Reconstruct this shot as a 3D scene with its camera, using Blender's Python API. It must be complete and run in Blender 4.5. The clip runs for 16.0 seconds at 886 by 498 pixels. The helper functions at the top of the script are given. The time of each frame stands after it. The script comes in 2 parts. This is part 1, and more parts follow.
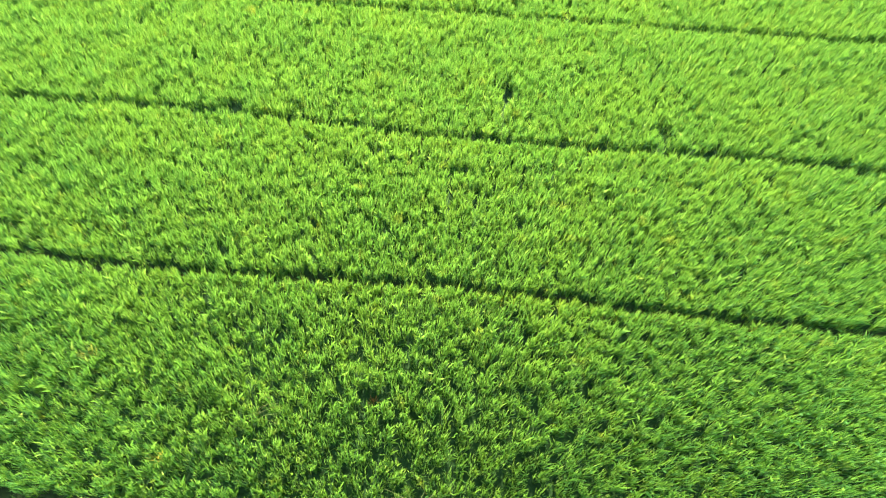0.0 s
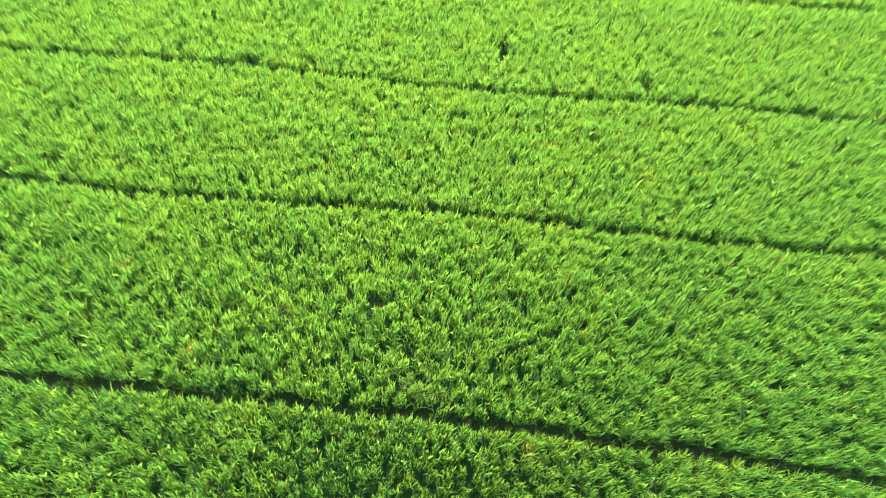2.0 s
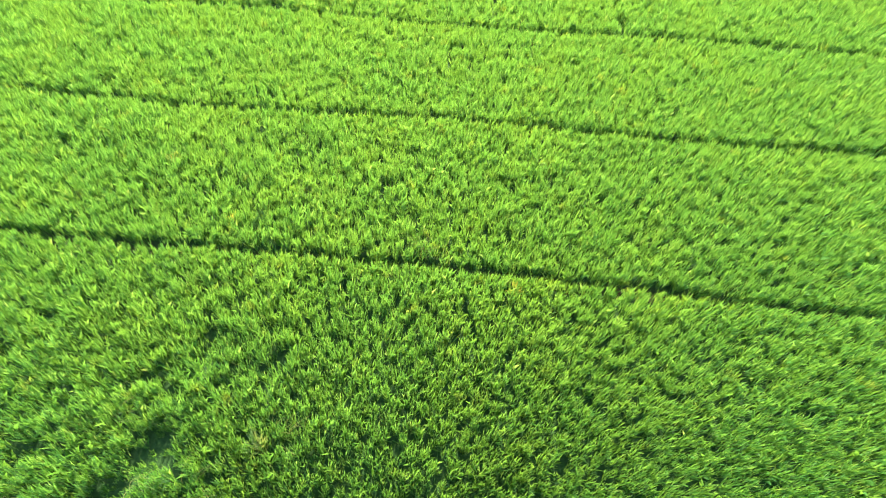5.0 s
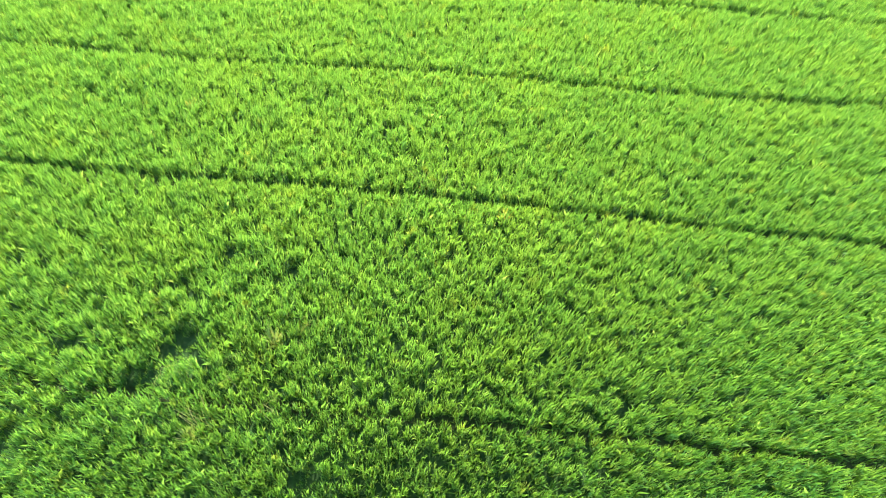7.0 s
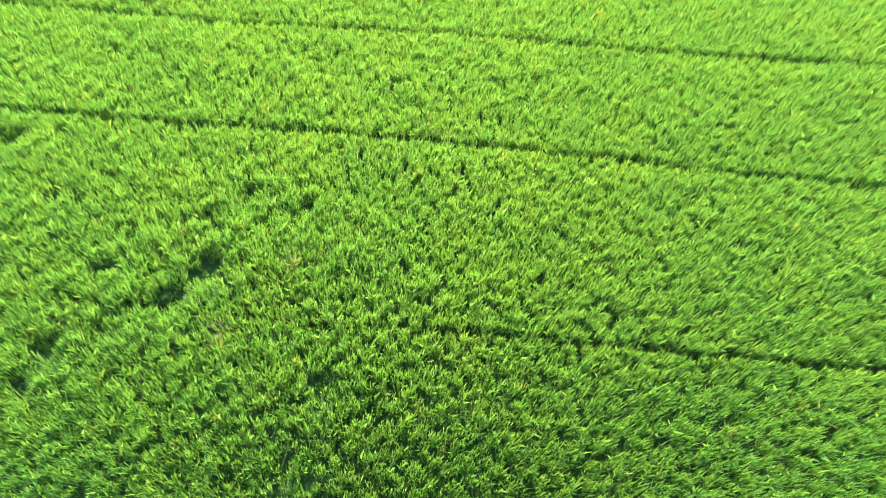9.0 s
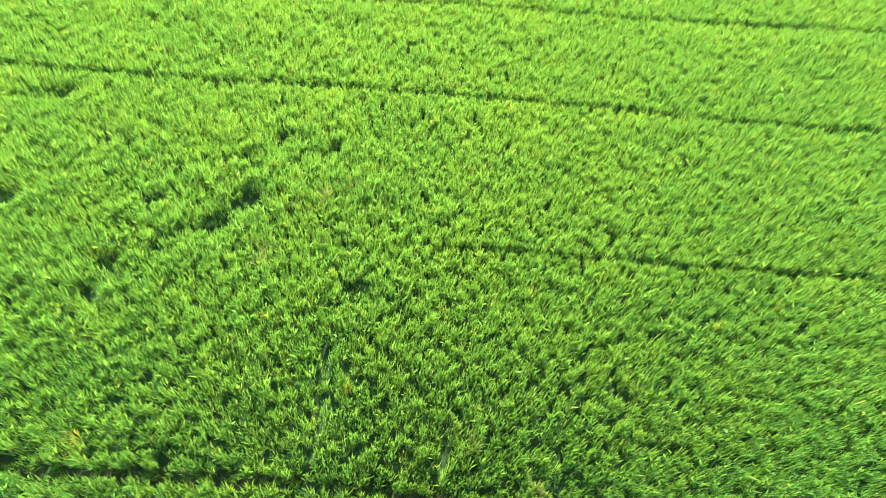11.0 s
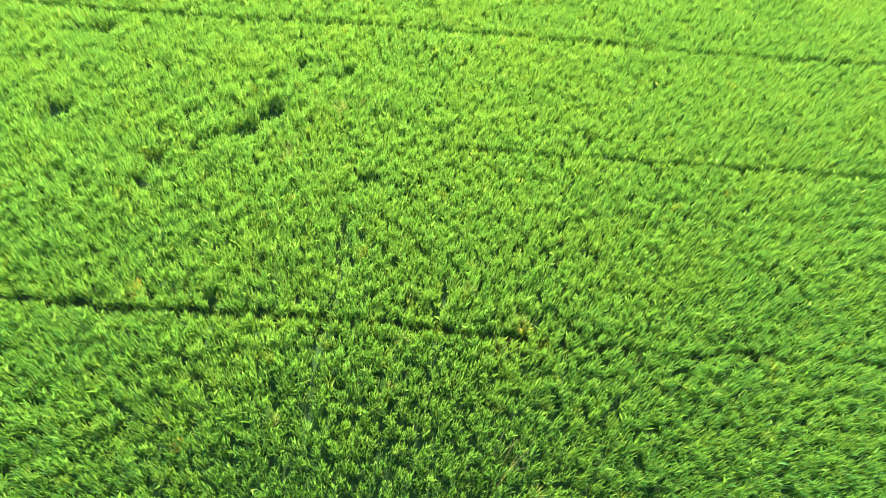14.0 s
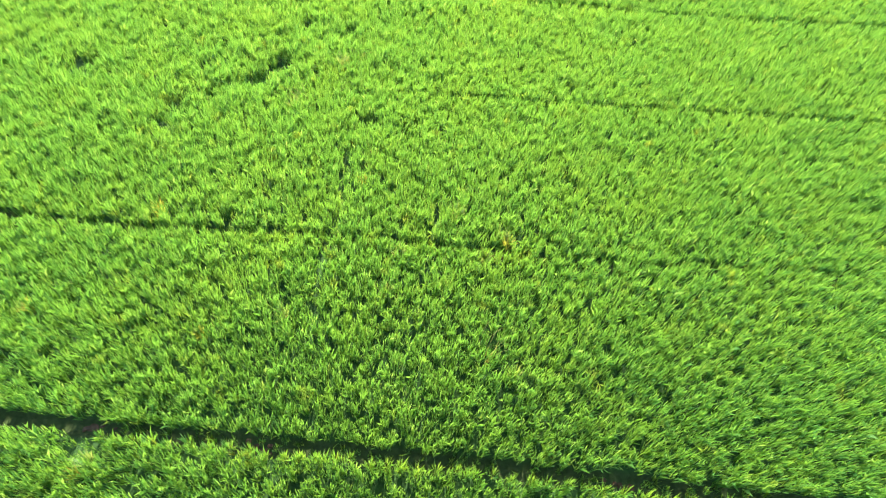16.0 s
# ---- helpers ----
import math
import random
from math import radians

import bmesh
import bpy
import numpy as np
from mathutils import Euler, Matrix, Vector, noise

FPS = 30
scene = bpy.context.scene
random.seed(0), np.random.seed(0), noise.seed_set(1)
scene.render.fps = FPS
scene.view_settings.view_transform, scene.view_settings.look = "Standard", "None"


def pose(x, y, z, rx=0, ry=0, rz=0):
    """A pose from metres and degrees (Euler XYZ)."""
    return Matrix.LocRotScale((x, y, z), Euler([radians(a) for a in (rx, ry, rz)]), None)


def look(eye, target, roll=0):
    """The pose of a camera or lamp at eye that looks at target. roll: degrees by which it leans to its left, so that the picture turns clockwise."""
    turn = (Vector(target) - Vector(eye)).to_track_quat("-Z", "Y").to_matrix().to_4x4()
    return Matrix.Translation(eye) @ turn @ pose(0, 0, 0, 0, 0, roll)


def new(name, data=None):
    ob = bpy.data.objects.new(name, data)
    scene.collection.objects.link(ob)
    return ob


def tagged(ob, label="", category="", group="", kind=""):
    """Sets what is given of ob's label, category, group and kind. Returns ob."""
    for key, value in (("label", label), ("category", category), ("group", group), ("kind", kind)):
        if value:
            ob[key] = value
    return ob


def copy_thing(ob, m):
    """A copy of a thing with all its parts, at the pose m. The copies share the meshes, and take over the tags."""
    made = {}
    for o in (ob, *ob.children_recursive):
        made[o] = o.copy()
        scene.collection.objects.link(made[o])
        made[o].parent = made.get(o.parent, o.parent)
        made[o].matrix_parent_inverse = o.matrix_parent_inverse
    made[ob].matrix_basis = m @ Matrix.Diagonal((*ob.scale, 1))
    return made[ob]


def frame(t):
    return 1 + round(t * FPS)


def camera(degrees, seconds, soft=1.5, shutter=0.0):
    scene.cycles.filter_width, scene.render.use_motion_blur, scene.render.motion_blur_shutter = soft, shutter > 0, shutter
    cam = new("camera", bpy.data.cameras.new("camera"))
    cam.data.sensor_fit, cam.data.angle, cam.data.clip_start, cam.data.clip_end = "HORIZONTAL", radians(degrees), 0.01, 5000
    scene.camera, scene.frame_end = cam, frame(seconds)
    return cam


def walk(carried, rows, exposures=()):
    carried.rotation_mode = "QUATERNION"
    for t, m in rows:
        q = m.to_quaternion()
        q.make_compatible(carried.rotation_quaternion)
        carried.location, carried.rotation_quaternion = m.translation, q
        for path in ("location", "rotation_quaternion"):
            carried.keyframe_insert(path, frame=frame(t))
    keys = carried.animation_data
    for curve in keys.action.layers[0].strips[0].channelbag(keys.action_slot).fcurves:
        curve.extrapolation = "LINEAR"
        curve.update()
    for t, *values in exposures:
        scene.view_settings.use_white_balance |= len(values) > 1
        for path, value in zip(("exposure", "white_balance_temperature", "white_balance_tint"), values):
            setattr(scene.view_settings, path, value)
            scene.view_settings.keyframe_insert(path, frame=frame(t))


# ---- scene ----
cam = camera(80.0, 16.0, 1.2)
PATH = [
    (0, (0.013, -0.478, 12.533), (-0.013, 0.626, 10.865), 0.0),
    (0.5, (0.033, -1.029, 12.519), (0.006, 0.079, 10.855), 0.1),
    (1, (0.038, -1.734, 12.525), (0.013, -0.622, 10.863), 0.1),
    (1.5, (0.058, -2.341, 12.559), (0.033, -1.228, 10.897), 0.2),
    (2, (0.073, -3.091, 12.62), (0.048, -1.979, 10.958), 0.3),
    (2.5, (0.116, -3.82, 12.651), (0.089, -2.706, 10.991), 0.1),
    (3, (0.127, -4.516, 12.669), (0.103, -3.401, 11.008), 0.3),
    (3.5, (0.174, -5.288, 12.713), (0.146, -4.175, 11.051), 0.1),
    (4, (0.192, -6.083, 12.725), (0.16, -4.966, 11.066), -0.1),
    (4.2, (0.172, -6.357, 12.714), (0.141, -5.236, 11.058), -0.1),
    (6.3, (0.254, -9.251, 12.644), (0.228, -8.101, 11.008), 0.5),
    (6.5, (0.265, -9.487, 12.652), (0.24, -8.341, 11.013), 0.5),
    (7, (0.291, -10.046, 12.649), (0.27, -8.903, 11.008), 0.7),
    (7.5, (0.342, -10.579, 12.645), (0.319, -9.434, 11.006), 0.6),
    (8, (0.358, -11.086, 12.635), (0.336, -9.943, 10.993), 0.6),
    (8.5, (0.333, -11.643, 12.62), (0.311, -10.505, 10.975), 0.6),
    (9, (0.236, -12.237, 12.609), (0.215, -11.1, 10.964), 0.7),
    (9.2, (0.192, -12.521, 12.611), (0.17, -11.385, 10.966), 0.7),
    (11.3, (-0.286, -15.552, 12.709), (-0.301, -14.389, 11.082), 0.7),
    (11.5, (-0.303, -15.845, 12.733), (-0.319, -14.682, 11.106), 0.7),
    (12, (-0.339, -16.458, 12.8), (-0.354, -15.3, 11.17), 0.7),
    (12.5, (-0.346, -17.15, 12.84), (-0.36, -15.99, 11.211), 0.8),
    (13, (-0.334, -17.832, 12.822), (-0.345, -16.672, 11.193), 0.9),
    (13.5, (-0.278, -18.45, 12.811), (-0.289, -17.289, 11.183), 0.9),
    (14, (-0.184, -19.189, 12.813), (-0.196, -18.031, 11.182), 0.9),
    (14.5, (-0.071, -19.899, 12.756), (-0.086, -18.734, 11.13), 0.8),
    (15, (-0.006, -20.587, 12.733), (-0.019, -19.419, 11.11), 0.9),
    (15.5, (0.079, -21.28, 12.71), (0.063, -20.112, 11.087), 0.8),
    (16, (0.153, -21.994, 12.703), (0.135, -20.827, 11.079), 0.7),
]
walk(cam, [(t, look(eye, target, roll)) for t, eye, target, roll in PATH])

world = bpy.data.worlds.new("sky")
scene.world = world
world.use_nodes = True
nt = world.node_tree
sky = nt.nodes.new("ShaderNodeTexSky")
SUN_UP, SUN_TURN = 34.0, 4.0  # elevation; bearing from +y, negative towards -x
sky.sky_type, sky.sun_disc = "NISHITA", False
sky.sun_elevation, sky.sun_rotation = radians(SUN_UP), radians(SUN_TURN)
nt.links.new(sky.outputs[0], nt.nodes["Background"].inputs[0])
nt.nodes["Background"].inputs[1].default_value = 0.15
sun = new("sun", bpy.data.lights.new("sun", "SUN"))
sun.data.energy, sun.data.angle, sun.data.color = 4.3, radians(0.5), (1.0, 0.95, 0.82)
sun.matrix_world = look((math.sin(radians(SUN_TURN)) * math.cos(radians(SUN_UP)) * 30, math.cos(radians(SUN_TURN)) * math.cos(radians(SUN_UP)) * 30, math.sin(radians(SUN_UP)) * 30), (0, 0, 0))
scene.view_settings.exposure = 2.5


# ---- materials ----
def material(name):
    m = bpy.data.materials.new(name)
    m.use_nodes = True
    m.node_tree.nodes.clear()
    return m, m.node_tree.nodes, m.node_tree.links


def ramp(nodes, links, source, stops):
    r = nodes.new("ShaderNodeValToRGB")
    while len(r.color_ramp.elements) < len(stops):
        r.color_ramp.elements.new(0.5)
    for e, (p, c) in zip(r.color_ramp.elements, stops):
        e.position, e.color = p, (*c, 1)
    links.new(source, r.inputs[0])
    return r.outputs[0]


def noise_at(nodes, links, scale, detail=3.0):
    g = nodes.new("ShaderNodeNewGeometry")
    n = nodes.new("ShaderNodeTexNoise")
    n.inputs["Scale"].default_value, n.inputs["Detail"].default_value = scale, detail
    links.new(g.outputs["Position"], n.inputs["Vector"])
    return n.outputs["Fac"]


def blend(nodes, links, fac, a, b, kind="MIX"):
    m = nodes.new("ShaderNodeMix")
    m.data_type, m.blend_type = "RGBA", kind
    for socket, value in ((m.inputs[0], fac), (m.inputs[6], a), (m.inputs[7], b)):
        if isinstance(value, (int, float)):
            socket.default_value = value
        elif isinstance(value, tuple):
            socket.default_value = (*value, 1)
        else:
            links.new(value, socket)
    return m.outputs[2]


def leaf_material(name, stops, patch, by_object=False, gloss=0.2):
    """Thin living leaf: glossy wax skin, diffuse green, and the light that shines through. patch: colour of the paler stands."""
    m, nodes, links = material(name)
    out = nodes.new("ShaderNodeOutputMaterial")
    src = nodes.new("ShaderNodeNewGeometry").outputs["Random Per Island"]
    base = ramp(nodes, links, src, stops)
    wide = ramp(nodes, links, noise_at(nodes, links, 0.55), [(0.42, (0, 0, 0)), (0.68, (1, 1, 1))])
    fine = ramp(nodes, links, noise_at(nodes, links, 3.2, 2), [(0.5, (0, 0, 0)), (0.72, (1, 1, 1))])
    spot = blend(nodes, links, 0.5, wide, fine, "ADD")
    half = blend(nodes, links, 1.0, spot, (0.24, 0.24, 0.24), "MULTIPLY")
    colour = blend(nodes, links, half, base, patch)
    tired = ramp(nodes, links, noise_at(nodes, links, 1.7, 4), [(0.62, (0, 0, 0)), (0.78, (0.4, 0.4, 0.4))])
    colour = blend(nodes, links, tired, colour, (0.32, 0.33, 0.06))
    if by_object:
        info = nodes.new("ShaderNodeObjectInfo").outputs["Random"]
        colour = blend(nodes, links, 1.0, colour, ramp(nodes, links, info, [(0.0, (0.85, 0.9, 0.8)), (1.0, (1.15, 1.06, 1.0))]), "MULTIPLY")
    skin = nodes.new("ShaderNodeBsdfPrincipled")
    skin.inputs["Roughness"].default_value, skin.inputs["Specular IOR Level"].default_value = 0.55, gloss
    links.new(colour, skin.inputs["Base Color"])
    glow = nodes.new("ShaderNodeBsdfTranslucent")
    links.new(blend(nodes, links, 1.0, colour, (1.65, 1.2, 0.5), "MULTIPLY"), glow.inputs["Color"])
    mix = nodes.new("ShaderNodeMixShader")
    mix.inputs[0].default_value = 0.52
    links.new(skin.outputs[0], mix.inputs[1])
    links.new(glow.outputs[0], mix.inputs[2])
    links.new(mix.outputs[0], out.inputs["Surface"])
    return m


def soil_material(name, dark, light, wet, moss_shade=None):
    """Damp soil; the last colour is a litter and algae film, greened so that the shade between the hills looks green;
    weaker in the dug furrows.
    """
    m, nodes, links = material(name)
    out = nodes.new("ShaderNodeOutputMaterial")
    p = nodes.new("ShaderNodeBsdfPrincipled")
    p.inputs["Specular IOR Level"].default_value = 0.2
    grain = noise_at(nodes, links, 9.0, 8)
    colour = blend(nodes, links, noise_at(nodes, links, 1.3, 4), ramp(nodes, links, grain, [(0.3, dark), (0.7, light)]), tuple(0.7 * c for c in dark))
    if moss_shade:
        split = nodes.new("ShaderNodeSeparateXYZ")
        links.new(nodes.new("ShaderNodeNewGeometry").outputs["Position"], split.inputs[0])
        level = nodes.new("ShaderNodeMapRange")
        level.inputs[1].default_value, level.inputs[2].default_value, level.inputs[4].default_value = -0.12, -0.05, 0.9
        level.inputs[3].default_value = 0.62
        links.new(split.outputs[2], level.inputs[0])
        colour = blend(nodes, links, level.outputs[0], colour, ramp(nodes, links, grain, [(0.3, tuple(0.6 * c for c in moss_shade)), (0.7, moss_shade)]))
    links.new(colour, p.inputs["Base Color"])
    links.new(ramp(nodes, links, noise_at(nodes, links, 2.1, 3), [(0.4, (wet, wet, wet)), (0.62, (0.9, 0.9, 0.9))]), p.inputs["Roughness"])
    bump = nodes.new("ShaderNodeBump")
    bump.inputs["Strength"].default_value, bump.inputs["Distance"].default_value = 0.7, 0.03
    links.new(grain, bump.inputs["Height"])
    links.new(bump.outputs[0], p.inputs["Normal"])
    links.new(p.outputs[0], out.inputs["Surface"])
    return m


GREENS = [(0.0, (0.058, 0.176, 0.036)), (0.35, (0.076, 0.222, 0.046)), (0.75, (0.1, 0.274, 0.06)), (0.94, (0.14, 0.325, 0.09)), (1.0, (0.2, 0.345, 0.13))]
RICE = leaf_material("rice_leaf", GREENS, (0.17, 0.33, 0.05))
# same greens as the crop; the backlight at the brinks is a yellower patch colour
EDGE_BACKLIT = leaf_material("edge_leaf_backlit", GREENS, (0.24, 0.38, 0.04), True)
STRAW = leaf_material("straw", [(0.0, (0.15, 0.2, 0.06)), (1.0, (0.27, 0.29, 0.1))], (0.24, 0.27, 0.09))
CULM = leaf_material("rice_culm", [(0.0, (0.1, 0.2, 0.03)), (1.0, (0.2, 0.28, 0.06))], (0.2, 0.25, 0.05))
PALE = leaf_material("pale_leaf", [(0.0, (0.11, 0.21, 0.07)), (0.7, (0.16, 0.26, 0.1)), (1.0, (0.22, 0.29, 0.13))], (0.18, 0.27, 0.11))
YELLOWED = leaf_material("yellowed_leaf", [(0.0, (0.15, 0.26, 0.05)), (0.6, (0.26, 0.3, 0.07)), (1.0, (0.34, 0.32, 0.1))], (0.28, 0.3, 0.06))
WITHERED = leaf_material("withered_leaf", [(0.0, (0.1, 0.055, 0.025)), (1.0, (0.26, 0.16, 0.07))], (0.2, 0.12, 0.05))
SOIL = soil_material("paddy_soil", (0.045, 0.026, 0.013), (0.13, 0.073, 0.038), 0.9, (0.03, 0.085, 0.016))
MUD = soil_material("wet_mud", (0.06, 0.034, 0.017), (0.19, 0.105, 0.055), 0.55)
FAR = leaf_material("far_crop", [(0.0, (0.036, 0.085, 0.014)), (1.0, (0.04, 0.09, 0.014))], (0.065, 0.115, 0.018), False, 0.05)

# ---- lie of the land: furrows run nearly along x, between beds of rice ----
# far edge of the nearer bed: y at x = 0, slope; its bends: half length, size, x of a crest; gap in the crop; x from where it opens
FURROWS = [
    (18.486, -0.0993, 7.5, 0.03, 0.0, 0.39, -99.0),
    (11.866, -0.1028, 9.8, -0.13, 1.0, 0.39, -99.0),
    (6.147, -0.0823, 8.2, 0.12, 0.0, 0.32, -99.0),
    (0.19, -0.0898, 12.7, 0.11, 0.0, 0.31, -99.0),
    (-6.396, -0.0642, 6.0, 0.03, 1.0, 0.2, -2.8),
    (-13.095, -0.061, 6.3, 0.1, -3.0, 0.27, -99.0),
    (-19.127, -0.0746, 9.0, 0.03, 0.0, 0.42, -99.0),
]


def furrow_y(k, x):
    b, a, half, size, crest, _, _ = FURROWS[k]
    return b + a * x + size * np.cos(math.pi * (x - crest) / half) * np.exp(-(x / 24.0) ** 2) + 0.025 * np.sin(2.1 * x + k) + 0.012 * np.sin(5.3 * x + 2 * k)


def furrow_gap(k, x):
    """Width of the opening in the crop."""
    gap, start = FURROWS[k][5:]
    ragged = 1 + 0.1 * np.sin(1.7 * x + k) + 0.08 * np.sin(5.1 * x + 2.0 * k)
    if k == 5:
        gap = np.where(x > 2.0, 0.1 + 0.09 * np.sin(1.9 * x), np.where(x > -3.0, 0.19, gap))
    if k == 4:
        gap = gap * np.clip(0.95 + 0.2 * np.sin(1.3 * x + 1.0), 0.7, 1.1)
    for furrow, at in OPEN_SPOTS:
        if furrow == k:
            gap = gap + 0.11 * np.exp(-((x - at) / 0.45) ** 2)
    return 0.7 * gap * ragged * np.clip((x - start) / 4.0, 0, 1)


def lattice(seed, n=64):
    return np.random.default_rng(seed).random((n, n))


def wave(x, y, size, seed):
    """Smooth noise 0 to 1 with bumps of that size in metres."""
    g = lattice(seed)
    u, v = x / size + 31.7, y / size + 17.3
    i, j = np.floor(u).astype(int), np.floor(v).astype(int)
    fu, fv = u - i, v - j
    fu, fv = fu * fu * (3 - 2 * fu), fv * fv * (3 - 2 * fv)
    i0, i1, j0, j1 = i % 64, (i + 1) % 64, j % 64, (j + 1) % 64
    return (g[i0, j0] * (1 - fu) + g[i1, j0] * fu) * (1 - fv) + (g[i0, j1] * (1 - fu) + g[i1, j1] * fu) * fv


# trodden or lodged spots in the crop: x, y, half width, half depth, turn in degrees, how bare
HOLES = [
    (-6.38, -4.58, 0.30, 0.46, -35, 1.0), (-7.08, -5.52, 0.44, 0.24, 30, 1.0), (-5.85, -1.92, 0.16, 0.36, -12, 1.0),
    (-4.14, -2.45, 0.12, 0.34, -8, 0.8), (-9.16, -4.65, 0.32, 0.2, 10, 0.9), (-7.0, -2.95, 0.36, 0.16, 15, 0.8),
    (-2.62, -7.70, 0.26, 0.16, 0, 1.0), (-9.68, -6.95, 0.34, 0.16, 20, 0.8), (1.85, 14.0, 0.15, 0.45, -8, 1.0),
    (6.80, 12.15, 0.16, 0.36, -5, 1.0), (-1.70, 3.38, 0.26, 0.15, 0, 0.9), (-14.0, -4.8, 0.5, 0.3, 25, 0.9),
    (-7.42, 13.2, 0.35, 0.2, 0, 0.9), (-7.96, -18.7, 0.4, 0.3, 0, 0.9), (-14.3, 0.2, 0.5, 0.3, 20, 0.8),
]
# smaller thin spots: x, y
SPOTS = [(9.65, 10.05), (0.35, 10.5), (-2.37, 11.2), (-12.4, 8.2), (-1.04, 4.75), (-4.1, 3.6), (-8.25, 3.7), (7.75, 1.0), (-8.3, 3.35), (12.67, 2.05), (4.6, -5.7),
         (-9.77, -8.1), (1.32, -16.1), (4.32, -16.75), (5.4, -17.1), (-4.86, -6.05), (-9.65, -7.35), (-3.2, -10.75), (-3.4, -14.1)]
# places where a furrow lies open and its brown floor shows: furrow, x
OPEN_SPOTS = [(2, -7.8), (3, -7.9), (5, 1.5), (2, 5.4), (3, 5.65), (6, 4.2), (6, -8.0), (6, -4.0)]


def bareness(x, y):
    out = np.zeros_like(x)
    for cx, cy, rx, ry, turn, much in HOLES:
        c, s = math.cos(radians(turn)), math.sin(radians(turn))
        u, v = ((x - cx) * c + (y - cy) * s) / rx, (-(x - cx) * s + (y - cy) * c) / ry
        out = np.maximum(out, much * np.clip(1.7 - np.sqrt(u * u + v * v), 0, 1))
    for n, (cx, cy) in enumerate(SPOTS):
        r = 0.12 + 0.05 * math.sin(7.0 * n)
        out = np.maximum(out, 0.8 * np.clip(1.8 - np.hypot((x - cx) / r, (y - cy) / (r * 0.8)), 0, 1))
    # a narrow trodden track across one bed and the furrow behind it
    track = -3.28 + 0.07 * (y + 12.0) + 0.1 * np.sin(2 * y)
    out = np.maximum(out, 0.9 * np.clip(1.4 - np.abs(x - track) / 0.1, 0, 1) * ((y > -15.3) & (y < -9.3)))
    return out


# ---- ground: one sheet with the furrows dug into it ----
def ground_sheet():
    far = [70, 120, 220, 500, 1500]
    near_x = np.arange(-38, 38.1, 0.5)
    near_y = np.concatenate([np.arange(-35, 35.1, 0.7)] + [f[0] + np.arange(-0.7, 1.1, 0.09) for f in FURROWS])
    xs = np.concatenate([[-v for v in far[::-1]], near_x, far])
    ys = np.concatenate([[-v for v in far[::-1]], np.unique(np.round(near_y, 3)), far])
    X, Y = np.meshgrid(xs, ys, indexing="ij")
    Y = Y - 0.085 * np.clip(X, -40, 40) * (np.abs(Y) < 60)
    Z = 0.05 * (wave(X, Y, 0.5, 3) - 0.5) + 0.03 * (wave(X, Y, 0.2, 4) - 0.5)
    for k in range(len(FURROWS)):
        mid = furrow_y(k, X) + 0.2
        width = 0.3 if FURROWS[k][6] < -50 else 0.18
        Z -= 0.2 * np.clip(1.25 - np.abs(Y - mid) / width, 0, 1) * (np.abs(X) < 40)
    nx, ny = X.shape
    V = np.stack([X.ravel(), Y.ravel(), Z.ravel()], 1)
    i, j = np.meshgrid(np.arange(nx - 1), np.arange(ny - 1), indexing="ij")
    a = (i * ny + j).ravel()
    F = np.stack([a, a + ny, a + ny + 1, a + 1], 1)
    me = bpy.data.meshes.new("ground")
    me.vertices.add(len(V))
    me.vertices.foreach_set("co", V.ravel())
    me.loops.add(F.size)
    me.loops.foreach_set("vertex_index", F.ravel())
    me.polygons.add(len(F))
    me.polygons.foreach_set("loop_start", np.arange(0, F.size, 4))
    me.update(calc_edges=True)
    me.materials.append(SOIL)
    return tagged(new("ground", me), "brown damp paddy soil with narrow drainage furrows", "ground", kind="structure")


ground_sheet()


# ---- leaves ----
def blade_mesh(name, root, bearing, lean, droop, length, width, mat):
    """Long tapered leaf blades in one mesh: root (n, 3), bearing and lean in radians; droop is the further lean of the outer half."""
    n = len(root)
    out = np.stack([np.cos(bearing), np.sin(bearing), np.zeros(n)], 1)
    twist = bearing + math.pi / 2 + np.random.default_rng(n).normal(0, 0.5, n)
    side = np.stack([np.cos(twist), np.sin(twist), np.zeros(n)], 1) * (width / 2)[:, None]
    up = np.array([0, 0, 1.0])
    lean_x = np.array([0.06, 0.01, 0.0])  # all leaves bow a little before the breeze
    d1 = lean_x * 0.6 + out * np.sin(lean)[:, None] + up * np.cos(lean)[:, None]
    d2 = lean_x * 1.2 + out * np.sin(lean + droop)[:, None] + up * np.cos(lean + droop)[:, None]
    mid = root + d1 * (length * 0.5)[:, None]
    tip = mid + d2 * (length * 0.5)[:, None]
    V = np.stack([root - 0.7 * side, root + 0.7 * side, mid + 1.1 * side, tip], 1).reshape(-1, 3)
    loops = (np.arange(n)[:, None] * 4 + np.array([0, 1, 2, 0, 2, 3])).ravel()
    starts = np.arange(2 * n) * 3
    me = bpy.data.meshes.new(name)
    me.vertices.add(len(V))
    me.vertices.foreach_set("co", V.ravel())
    me.loops.add(len(loops))
    me.loops.foreach_set("vertex_index", loops)
    me.polygons.add(len(starts))
    me.polygons.foreach_set("loop_start", starts)
    me.update(calc_edges=True)
    me.materials.append(mat)
    return me


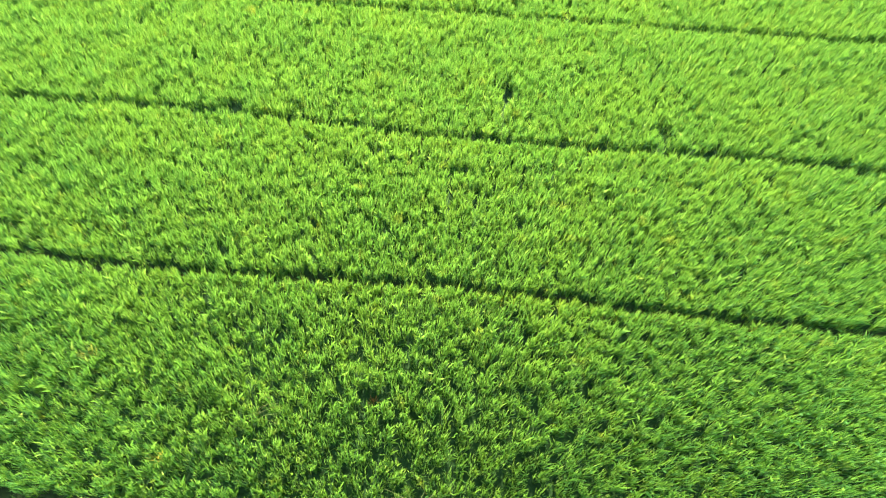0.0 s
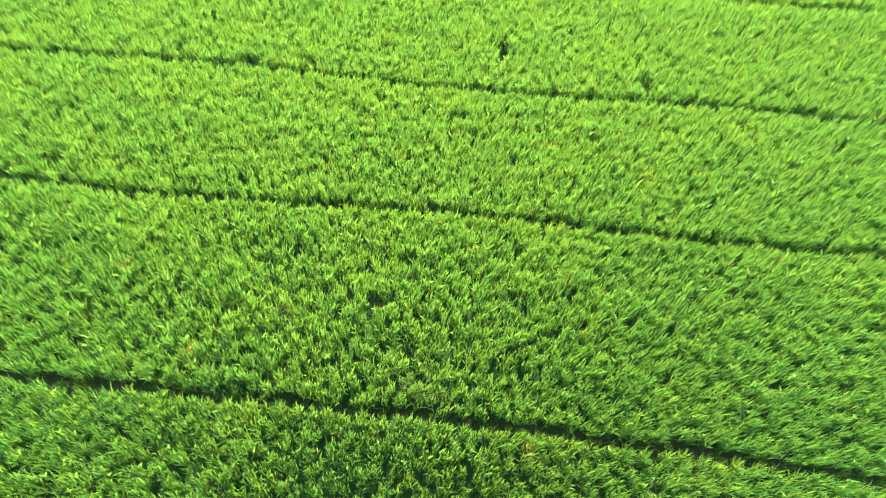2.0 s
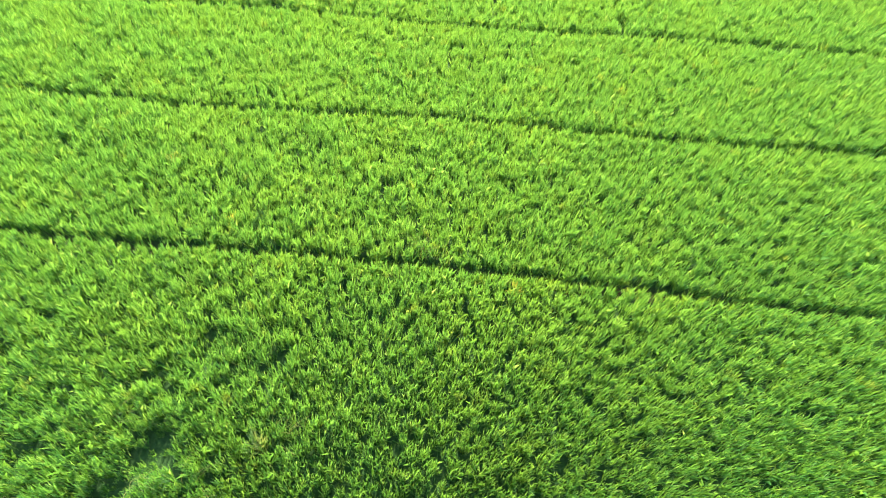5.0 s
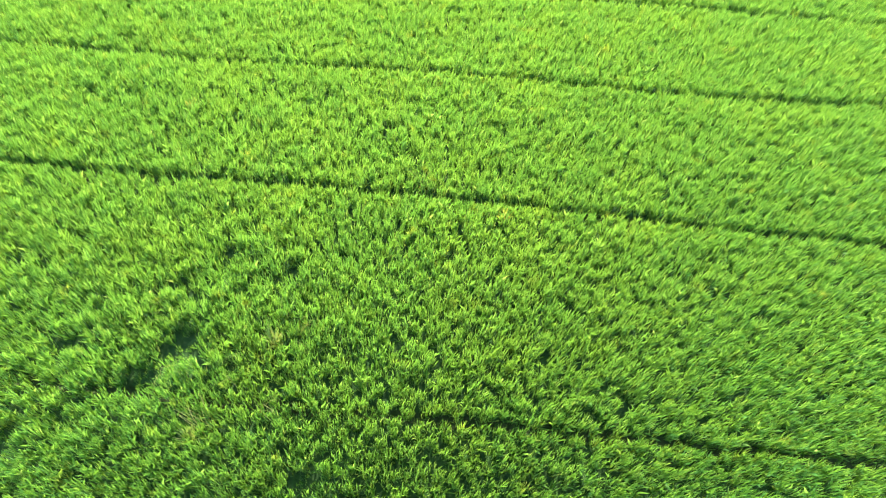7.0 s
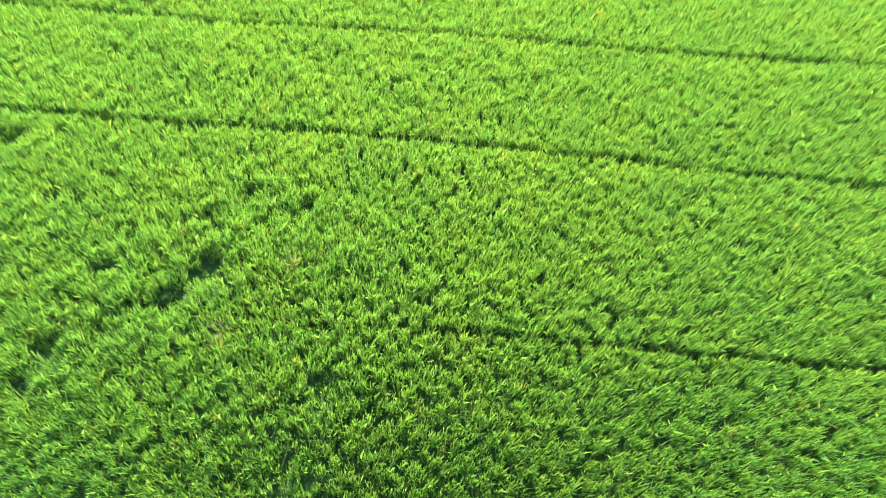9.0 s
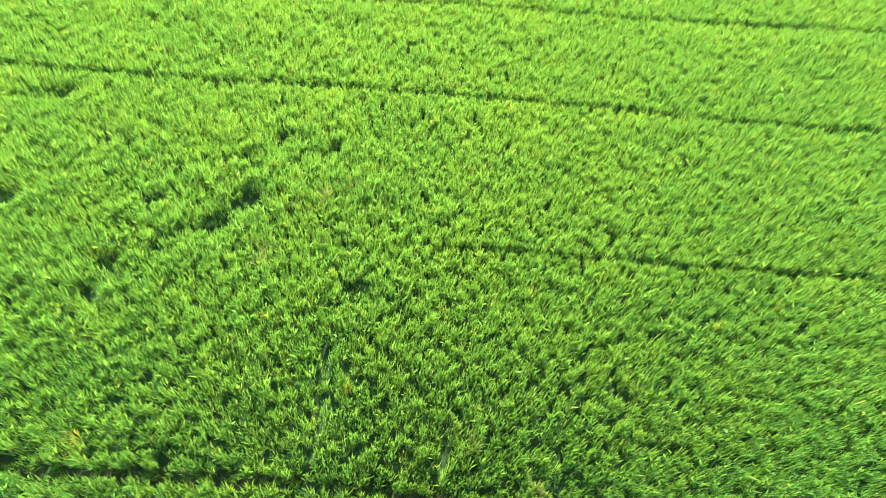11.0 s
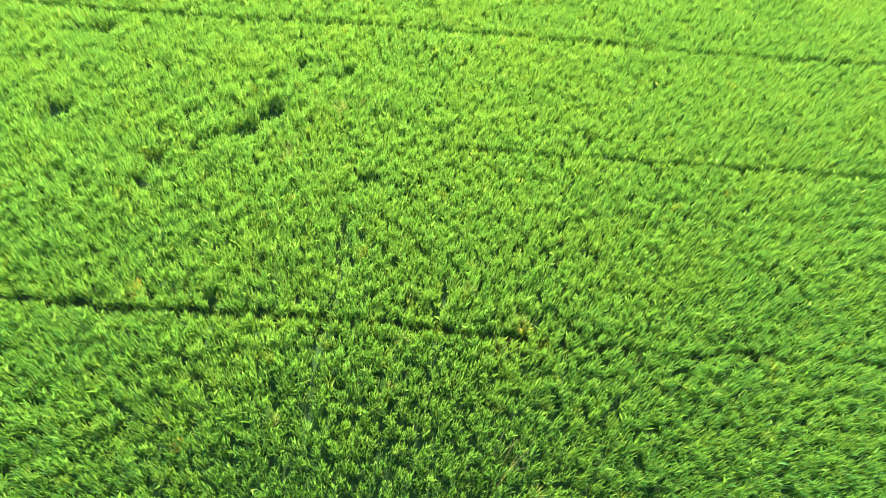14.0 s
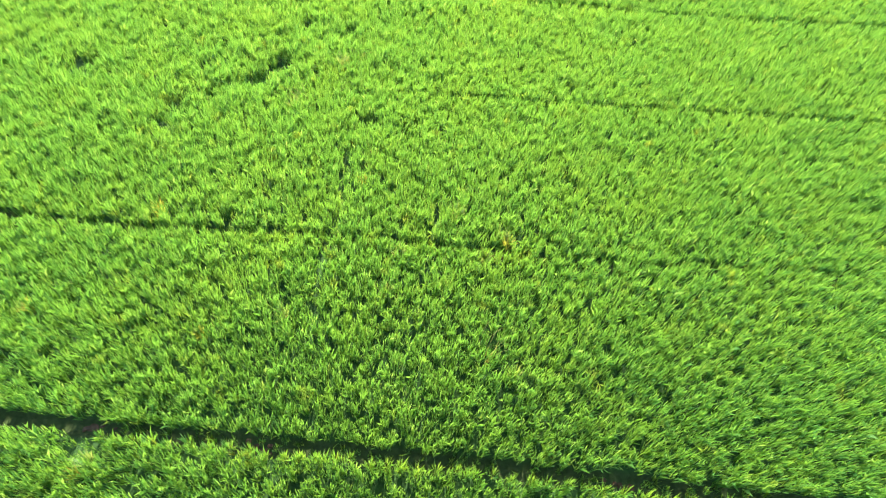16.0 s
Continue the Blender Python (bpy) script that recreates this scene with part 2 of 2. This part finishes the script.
def crop_leaves(name, hx, hy, each, height, fat, seed, mat):
    """Leaves of rice hills that stand at (hx, hy), each with that height: a few broad old leaves from the ground, many slim young ones on top."""
    rng = np.random.default_rng(seed)
    n = len(hx) * each
    h = np.repeat(height, each)
    cx, cy = np.repeat(hx, each), np.repeat(hy, each)
    old = np.tile(np.arange(each) < each * 0.24, len(hx))
    bearing = rng.uniform(0, 2 * math.pi, n)
    spread = np.where(old, 0.07, 0.1) * np.sqrt(rng.random(n)) * (1 + fat)
    low = np.where(old, rng.uniform(0.0, 0.12, n), rng.uniform(0.38, 0.66, n)) * h
    around = bearing + rng.normal(0, 1.3, n)
    root = np.stack([cx + np.cos(around) * spread, cy + np.sin(around) * spread, low], 1)
    lean = np.where(old, np.abs(rng.normal(0.16, 0.12, n)), np.abs(rng.normal(0.03, 0.07, n)) + 0.7 * spread / (1 + fat))
    droop = np.abs(rng.normal(0.06, 0.12, n)) + np.where(rng.random(n) < 0.06, 0.6, 0)
    top = h * np.where(old, rng.uniform(0.5, 0.8, n), rng.uniform(0.86, 1.12, n) - 1.1 * spread / (1 + fat))
    length = np.maximum(top - low, 0.14) / np.cos(np.minimum(lean, 0.6))
    width = np.where(old, rng.uniform(0.022, 0.034, n), rng.uniform(0.011, 0.017, n)) * (1 + 1.8 * fat)
    return blade_mesh(name, root, bearing, lean, droop, length, width, mat)


def bed_of(x, y):
    """Which bed a place lies in: 0 beyond the farthest furrow."""
    out = np.zeros(len(x), int)
    for k in range(len(FURROWS)):
        out += y < furrow_y(k, x) + 0.18
    return out


def hills(x0, x1, y0, y1, step, seed):
    rng = np.random.default_rng(seed)
    X, Y = np.meshgrid(np.arange(x0, x1, step), np.arange(y0, y1, step), indexing="ij")
    x = X.ravel() + rng.uniform(-0.5, 0.5, X.size) * step * 1.5
    y = Y.ravel() + rng.uniform(-0.5, 0.5, X.size) * step * 1.5
    keep, low, faint = np.ones(len(x), bool), np.zeros(len(x), bool), np.zeros(len(x), bool)
    for k in range(len(FURROWS)):
        d = y - furrow_y(k, x)
        inside = (d > 0) & (d < furrow_gap(k, x))
        keep &= ~inside | (rng.random(len(x)) < (0.12 if k == 6 else 0.4 if k == 3 else 0.6))
        low |= inside
        faint |= inside & ((k == 4) | ((k == 5) & (x > 2)))
    for k in range(len(FURROWS)):  # hills at a brink stand in line
        d = y - furrow_y(k, x)
        y = np.where((d > -0.09) & (d < 0), y - 0.09 - d * 0.5, y)
        gap = furrow_gap(k, x)
        y = np.where((d > gap) & (d < gap + 0.09) & (gap > 0.1), y + 0.06, y)
    bare = bareness(x, y)
    keep &= rng.random(len(x)) > bare * 0.65
    # rougher stand towards -x, with thin places between the hills
    rough = np.clip(0.65 - x / 22, 0.4, 1.0)
    for cx, cy in ((-6.3, -3.6), (-6.8, 3.4), (-9.5, -6.5)):
        rough = rough + 0.55 * np.exp(-((x - cx) / 2.6) ** 2 - ((y - cy) / 1.8) ** 2)
    thin = wave(x, y, 0.34, 7)
    keep &= (thin > 0.1 * rough) | (rng.random(len(x)) > 0.75)
    even = np.ones(len(x))  # the brink of a furrow is level
    for k in range(len(FURROWS)):
        d = furrow_y(k, x) - y
        even = np.where(d > 0, np.minimum(even, np.clip(d / 0.6, 0.2, 1)), even)
    tall = 0.62 + 0.04 * even + even * (0.08 * (wave(x, y, 1.7, 8) - 0.5) + 0.24 * rough * (wave(x, y, 0.36, 9) - 0.5)) + rng.normal(0, 0.04, len(x))
    tall = np.where(low, rng.uniform(0.16, 0.36, len(x)) + 0.12 * faint, tall)  # sparse young growth on the furrow floors
    return x[keep], y[keep], (tall * (1 - 0.72 * bare))[keep]


def rice():
    step = 0.172
    x, y, h = hills(-20.6, 20.6, -21.4, 20.4, step, 11)
    inside = np.abs(x) < np.minimum(10.8 + 0.5 * (y + 20.1), 20.4)
    x, y, h = x[inside], y[inside], h[inside]
    fx, fy, fh = hills(-38, 38, -35, 35, 0.62, 12)
    ring = (np.abs(fx) > np.minimum(11.0 + 0.5 * np.maximum(fy + 20.1, 0), 20.6)) | (fy > 20.5) | (fy < -21.5)
    fx, fy, fh = fx[ring], fy[ring], fh[ring]
    beds, far_beds = bed_of(x, y), bed_of(fx, fy)
    sayings = ["thick sunlit yellow-green rice crop beyond the farthest furrow", "dense bright green rice crop between two straight furrows", "dense green rice crop in a bed between furrows",
             "green rice crop with clumped tufts between dark furrows", "rough green rice crop with trodden dark holes", "even green rice crop merging over a faint furrow",
             "fine even rice crop beside a thin broken furrow", "green rice crop beside a wide dark furrow"]
    for b, saying in enumerate(sayings):
        s, f = beds == b, far_beds == b
        crop = tagged(new("rice_crop", crop_leaves("rice_crop", x[s], y[s], 28, h[s], 0, 40 + b, RICE)), saying, "rice crop", kind="stuff")
        outer = tagged(new("outer_rice", crop_leaves("outer_rice", fx[f], fy[f], 12, fh[f], 2.6, 60 + b, RICE)), kind="stuff")
        outer.parent = crop


rice()


def far_field():
    """The crop farther out, as a closed, uneven canopy round the beds."""
    xs = np.concatenate([[-1480, -500, -200, -90, -55], np.arange(-39, 39.1, 0.6), [55, 90, 200, 500, 1480]])
    ys = np.concatenate([[-1480, -500, -200, -90, -55], np.arange(-36, 36.1, 0.6), [55, 90, 200, 500, 1480]])
    X, Y = np.meshgrid(xs, ys, indexing="ij")
    Z = 0.4 + 0.2 * (wave(X, Y, 0.9, 13) - 0.5) + 0.12 * (wave(X, Y, 3.0, 14) - 0.5)
    for k in range(len(FURROWS)):
        Z -= 0.25 * np.clip(1.3 - np.abs(Y - furrow_y(k, X) - 0.2) / 0.5, 0, 1) * (np.abs(X) < 40)
    nx, ny = X.shape
    i, j = np.meshgrid(np.arange(nx - 1), np.arange(ny - 1), indexing="ij")
    cx, cy = (X[1:, 1:] + X[:-1, :-1]) / 2, (Y[1:, 1:] + Y[:-1, :-1]) / 2
    outside = (np.abs(cx) > np.minimum(10.2 + 0.5 * np.maximum(cy + 20.1, 0), 19.8)) | (cy > 19.8) | (cy < -20.9)
    a = (i * ny + j)[outside]
    F = np.stack([a, a + ny, a + ny + 1, a + 1], 1)
    me = bpy.data.meshes.new("backdrop")
    me.from_pydata(np.stack([X.ravel(), Y.ravel(), Z.ravel()], 1).tolist(), [], F.tolist())
    me.materials.append(FAR)
    me.update()
    tagged(new("backdrop", me), "level green rice fields reaching the horizon", "field", kind="structure")


far_field()


# ---- single plants and clods along the furrows ----
def part(name, me, parent, label=""):
    ob = new(name, me)
    ob.parent = parent
    return tagged(ob, label)


def furrow_floor(k, x, y):
    """Height of the ground at a place in furrow k."""
    width = 0.3 if FURROWS[k][6] < -50 else 0.18
    return -0.2 * float(np.clip(1.25 - abs(y - furrow_y(k, x) - 0.2) / width, 0, 1)) - 0.02


def rice_plant(seed, height, leaves, leaf_mat, culm_mat, spread=0.1):
    """One rice hill: a sheaf of culms and the leaves on it, rooted at its origin."""
    rng = np.random.default_rng(seed)
    root = new("rice_plant")
    n = 9
    b = rng.uniform(0, 2 * math.pi, n)
    at = np.stack([np.cos(b) * 0.03, np.sin(b) * 0.03, np.full(n, -0.04)], 1)
    part("culm_sheaf", blade_mesh("culm_sheaf", at, b, rng.uniform(0.03, 0.16, n), rng.uniform(0, 0.1, n), np.full(n, height * 0.85), np.full(n, 0.016), culm_mat), root, "straight pale green stems")
    for ring, count in (("lower_foliage", leaves // 3), ("upper_foliage", leaves - leaves // 3)):
        b = rng.uniform(0, 2 * math.pi, count)
        r = spread * np.sqrt(rng.random(count))
        z = height * (rng.uniform(0.12, 0.4, count) if ring == "lower_foliage" else rng.uniform(0.4, 0.66, count))
        at = np.stack([np.cos(b) * r, np.sin(b) * r, z], 1)
        size = height * (0.5 if ring == "lower_foliage" else 0.48) * rng.uniform(0.8, 1.2, count)
        part(ring, blade_mesh(ring, at, b, np.abs(rng.normal(0.12, 0.12, count)) + 1.8 * r, np.abs(rng.normal(0.1, 0.2, count)), size, rng.uniform(0.016, 0.025, count), leaf_mat), root)
    return root


def place(kind_ob, x, y, z, turn, size):
    return copy_thing(kind_ob, Matrix.Translation((x, y, z)) @ Matrix.Rotation(turn, 4, "Z") @ Matrix.Scale(size, 4))


def edge_plants():
    """Rice hills on the sunny brink of each furrow, a little taller than the crop; sunlight through the leaves is put
    into their yellower colour.
    """
    rng = random.Random(5)
    models = [rice_plant(200 + i, 0.62, 42, EDGE_BACKLIT, CULM) for i in range(4)]
    for m in models:
        tagged(m, "sunlit yellow-green rice plant on the brink of a furrow", "rice plant", "rice plants along the furrows")
    used = set()
    for k in range(len(FURROWS)):
        x = -8.2
        while x < 8.2:
            x += rng.uniform(0.3, 0.5)
            if k == 4 and x < 0 or k == 5 and x > 2.2:
                continue
            y = float(furrow_y(k, x)) - rng.uniform(0.02, 0.14)
            i = rng.randrange(4)
            turn, size = rng.uniform(0, 6.28), rng.uniform(0.82, 1.02)
            if i in used:
                place(models[i], x, y, 0.0, turn, size)
            else:
                used.add(i)
                models[i].matrix_basis = Matrix.Translation((x, y, 0.0)) @ Matrix.Rotation(turn, 4, "Z")


edge_plants()


def pale_plants():
    """Pale, yellowing hills that stand out of the crop."""
    first = tagged(rice_plant(300, 0.7, 60, PALE, CULM, 0.14), "pale yellowing rice plant standing out of the crop", "rice plant", "pale rice plants")
    spots = [(-4.17, -15.45), (-1.52, -14.62), (1.89, -16.86), (-4.07, -4.51), (0.43, -11.85), (-7.7, -19.2), (-8.69, 4.25), (-3.94, -4.48), (1.2, -13.5), (1.75, -12.7), (-1.3, -13.3), (-5.5, -6.9)]
    rng = random.Random(8)
    for n, (x, y) in enumerate(spots):
        m = Matrix.Translation((x, y, 0)) @ Matrix.Rotation(rng.uniform(0, 6.28), 4, "Z")
        if n:
            copy_thing(first, m @ Matrix.Scale(rng.uniform(0.9, 1.1), 4))
        else:
            first.matrix_basis = m
    sick = tagged(rice_plant(305, 0.66, 46, YELLOWED, CULM, 0.12), "yellowed rice plant among the green crop", "rice plant", "yellowed rice plants")
    for n, (x, y) in enumerate([(-8.76, 4.29), (-8.62, -11.82), (-8.45, -12.1), (-6.12, -16.03), (-10.9, -15.38), (-2.58, -10.54), (1.88, -12.9), (-7.9, -19.46), (-6.29, 1.91), (1.94, -0.3)]):
        m = Matrix.Translation((x, y, 0)) @ Matrix.Rotation(rng.uniform(0, 6.28), 4, "Z") @ Matrix.Scale(rng.uniform(0.9, 1.08), 4)
        if n:
            copy_thing(sick, m)
        else:
            sick.matrix_basis = m
    dead = tagged(rice_plant(310, 0.36, 30, WITHERED, STRAW, 0.12), "withered brown rice plant in a thin spot", "rice plant")
    dead.matrix_basis = Matrix.Translation((-1.72, 3.3, 0))


pale_plants()


def lodged_stems(seed, x, y, turn, count):
    """Pale stems that rise from one hill and lie bent over the crop, each a thin bowed ribbon with a keel."""
    rng = random.Random(seed)
    sheaf = tagged(new("lodged_straw"), "pale dry stems bent over the green crop", "straw", "lodged stems")
    sheaf.location = (x, y, 0)
    for _ in range(count):
        bm = bmesh.new()
        bearing = turn + rng.gauss(0, 0.5)
        reach, rise, wide = rng.uniform(0.45, 0.8), rng.uniform(0.6, 0.72), rng.uniform(0.006, 0.01)
        ox, oy = rng.gauss(0, 0.12), rng.gauss(0, 0.12)
        c, s = math.cos(bearing), math.sin(bearing)
        rows = []
        for i in range(9):
            u = i / 8
            out, z = reach * u ** 1.4, rise * math.sin(min(1.0, 1.25 * u) * math.pi / 2) - 0.16 * max(0, u - 0.7) - 0.04
            w = wide * (1 - 0.7 * u)
            rows.append((bm.verts.new((ox + out * c - s * w, oy + out * s + c * w, z)), bm.verts.new((ox + out * c, oy + out * s, z + w)), bm.verts.new((ox + out * c + s * w, oy + out * s - c * w, z))))
        for a, b in zip(rows, rows[1:]):
            bm.faces.new((a[0], a[1], b[1], b[0]))
            bm.faces.new((a[1], a[2], b[2], b[1]))
        me = bpy.data.meshes.new("stem")
        bm.to_mesh(me)
        bm.free()
        me.materials.append(STRAW)
        part("stem", me, sheaf)


for n, (lx, ly, lt) in enumerate([(-5.4, -5.4, 0.3), (-7.6, -3.9, 0.6), (-4.1, -6.1, 0.2), (-5.1, -6.6, 2.8), (-3.7, -4.2, 0.2), (-6.6, -5.2, -0.8), (-0.75, 0.85, 0.2), (-0.55, 1.15, 2.9), (-4.4, 2.9, 0.2), (1.2, -16.4, 0.5)]):
    lodged_stems(400 + n, lx, ly, lt, 6 + n % 5)


def soil_clod(seed):
    rng = random.Random(seed)
    bm = bmesh.new()
    bmesh.ops.create_icosphere(bm, subdivisions=2, radius=0.1)
    for v in bm.verts:
        v.co *= 1 + 0.5 * (noise.noise(v.co * 9 + Vector((seed, 0, 0)))) + rng.uniform(-0.05, 0.05)
        v.co.z *= 0.6
    me = bpy.data.meshes.new("soil_clod")
    bm.to_mesh(me)
    me.materials.append(MUD)
    return tagged(new("soil_clod", me), "lump of brown mud on the floor of a furrow", "soil", "mud lumps in the furrows")


def clods():
    rng = random.Random(21)
    models = [soil_clod(s) for s in (1, 2, 3)]
    n = 0
    for k, at in OPEN_SPOTS:
        for _ in range(5):
            x = at + rng.gauss(0, 0.3)
            y = float(furrow_y(k, x)) + 0.2 + rng.uniform(-0.12, 0.1)
            m = Matrix.Translation((x, y, furrow_floor(k, x, y) + 0.02)) @ Matrix.Rotation(rng.uniform(0, 6.28), 4, "Z") @ Matrix.Scale(rng.uniform(0.6, 1.3), 4)
            if n < 3:
                models[n].matrix_basis = m
            else:
                copy_thing(models[n % 3], m)
            n += 1


clods()


def weeds():
    """Thin grass that grows out of the furrow floors."""
    rng = random.Random(31)
    models = []
    for i in range(3):
        g = np.random.default_rng(500 + i)
        n = 16
        b = g.uniform(0, 2 * math.pi, n)
        at = np.stack([g.normal(0, 0.05, n), g.normal(0, 0.03, n), np.full(n, -0.03)], 1)
        me = blade_mesh("grass_weed", at, b, np.abs(g.normal(0.15, 0.15, n)), np.abs(g.normal(0.2, 0.2, n)), g.uniform(0.3, 0.55, n), g.uniform(0.01, 0.016, n), EDGE_BACKLIT)
        models.append(tagged(new("grass_weed", me), "thin tuft of grass growing in a muddy furrow", "weed", "weeds in the furrows"))
    n = 0
    for k in (0, 1, 2, 3, 5, 6):
        x = -8.0
        while x < 8.0:
            x += rng.uniform(0.3, 0.8)
            if any(f == k and abs(x - at) < 0.5 for f, at in OPEN_SPOTS):
                continue
            y = float(furrow_y(k, x)) + 0.2 + rng.uniform(-0.08, 0.12)
            m = Matrix.Translation((x, y, furrow_floor(k, x, y))) @ Matrix.Rotation(rng.uniform(0, 6.28), 4, "Z") @ Matrix.Scale(rng.uniform(0.7, 1.2), 4)
            if n < 3:
                models[n].matrix_basis = m
            else:
                copy_thing(models[n % 3], m)
            n += 1


weeds()
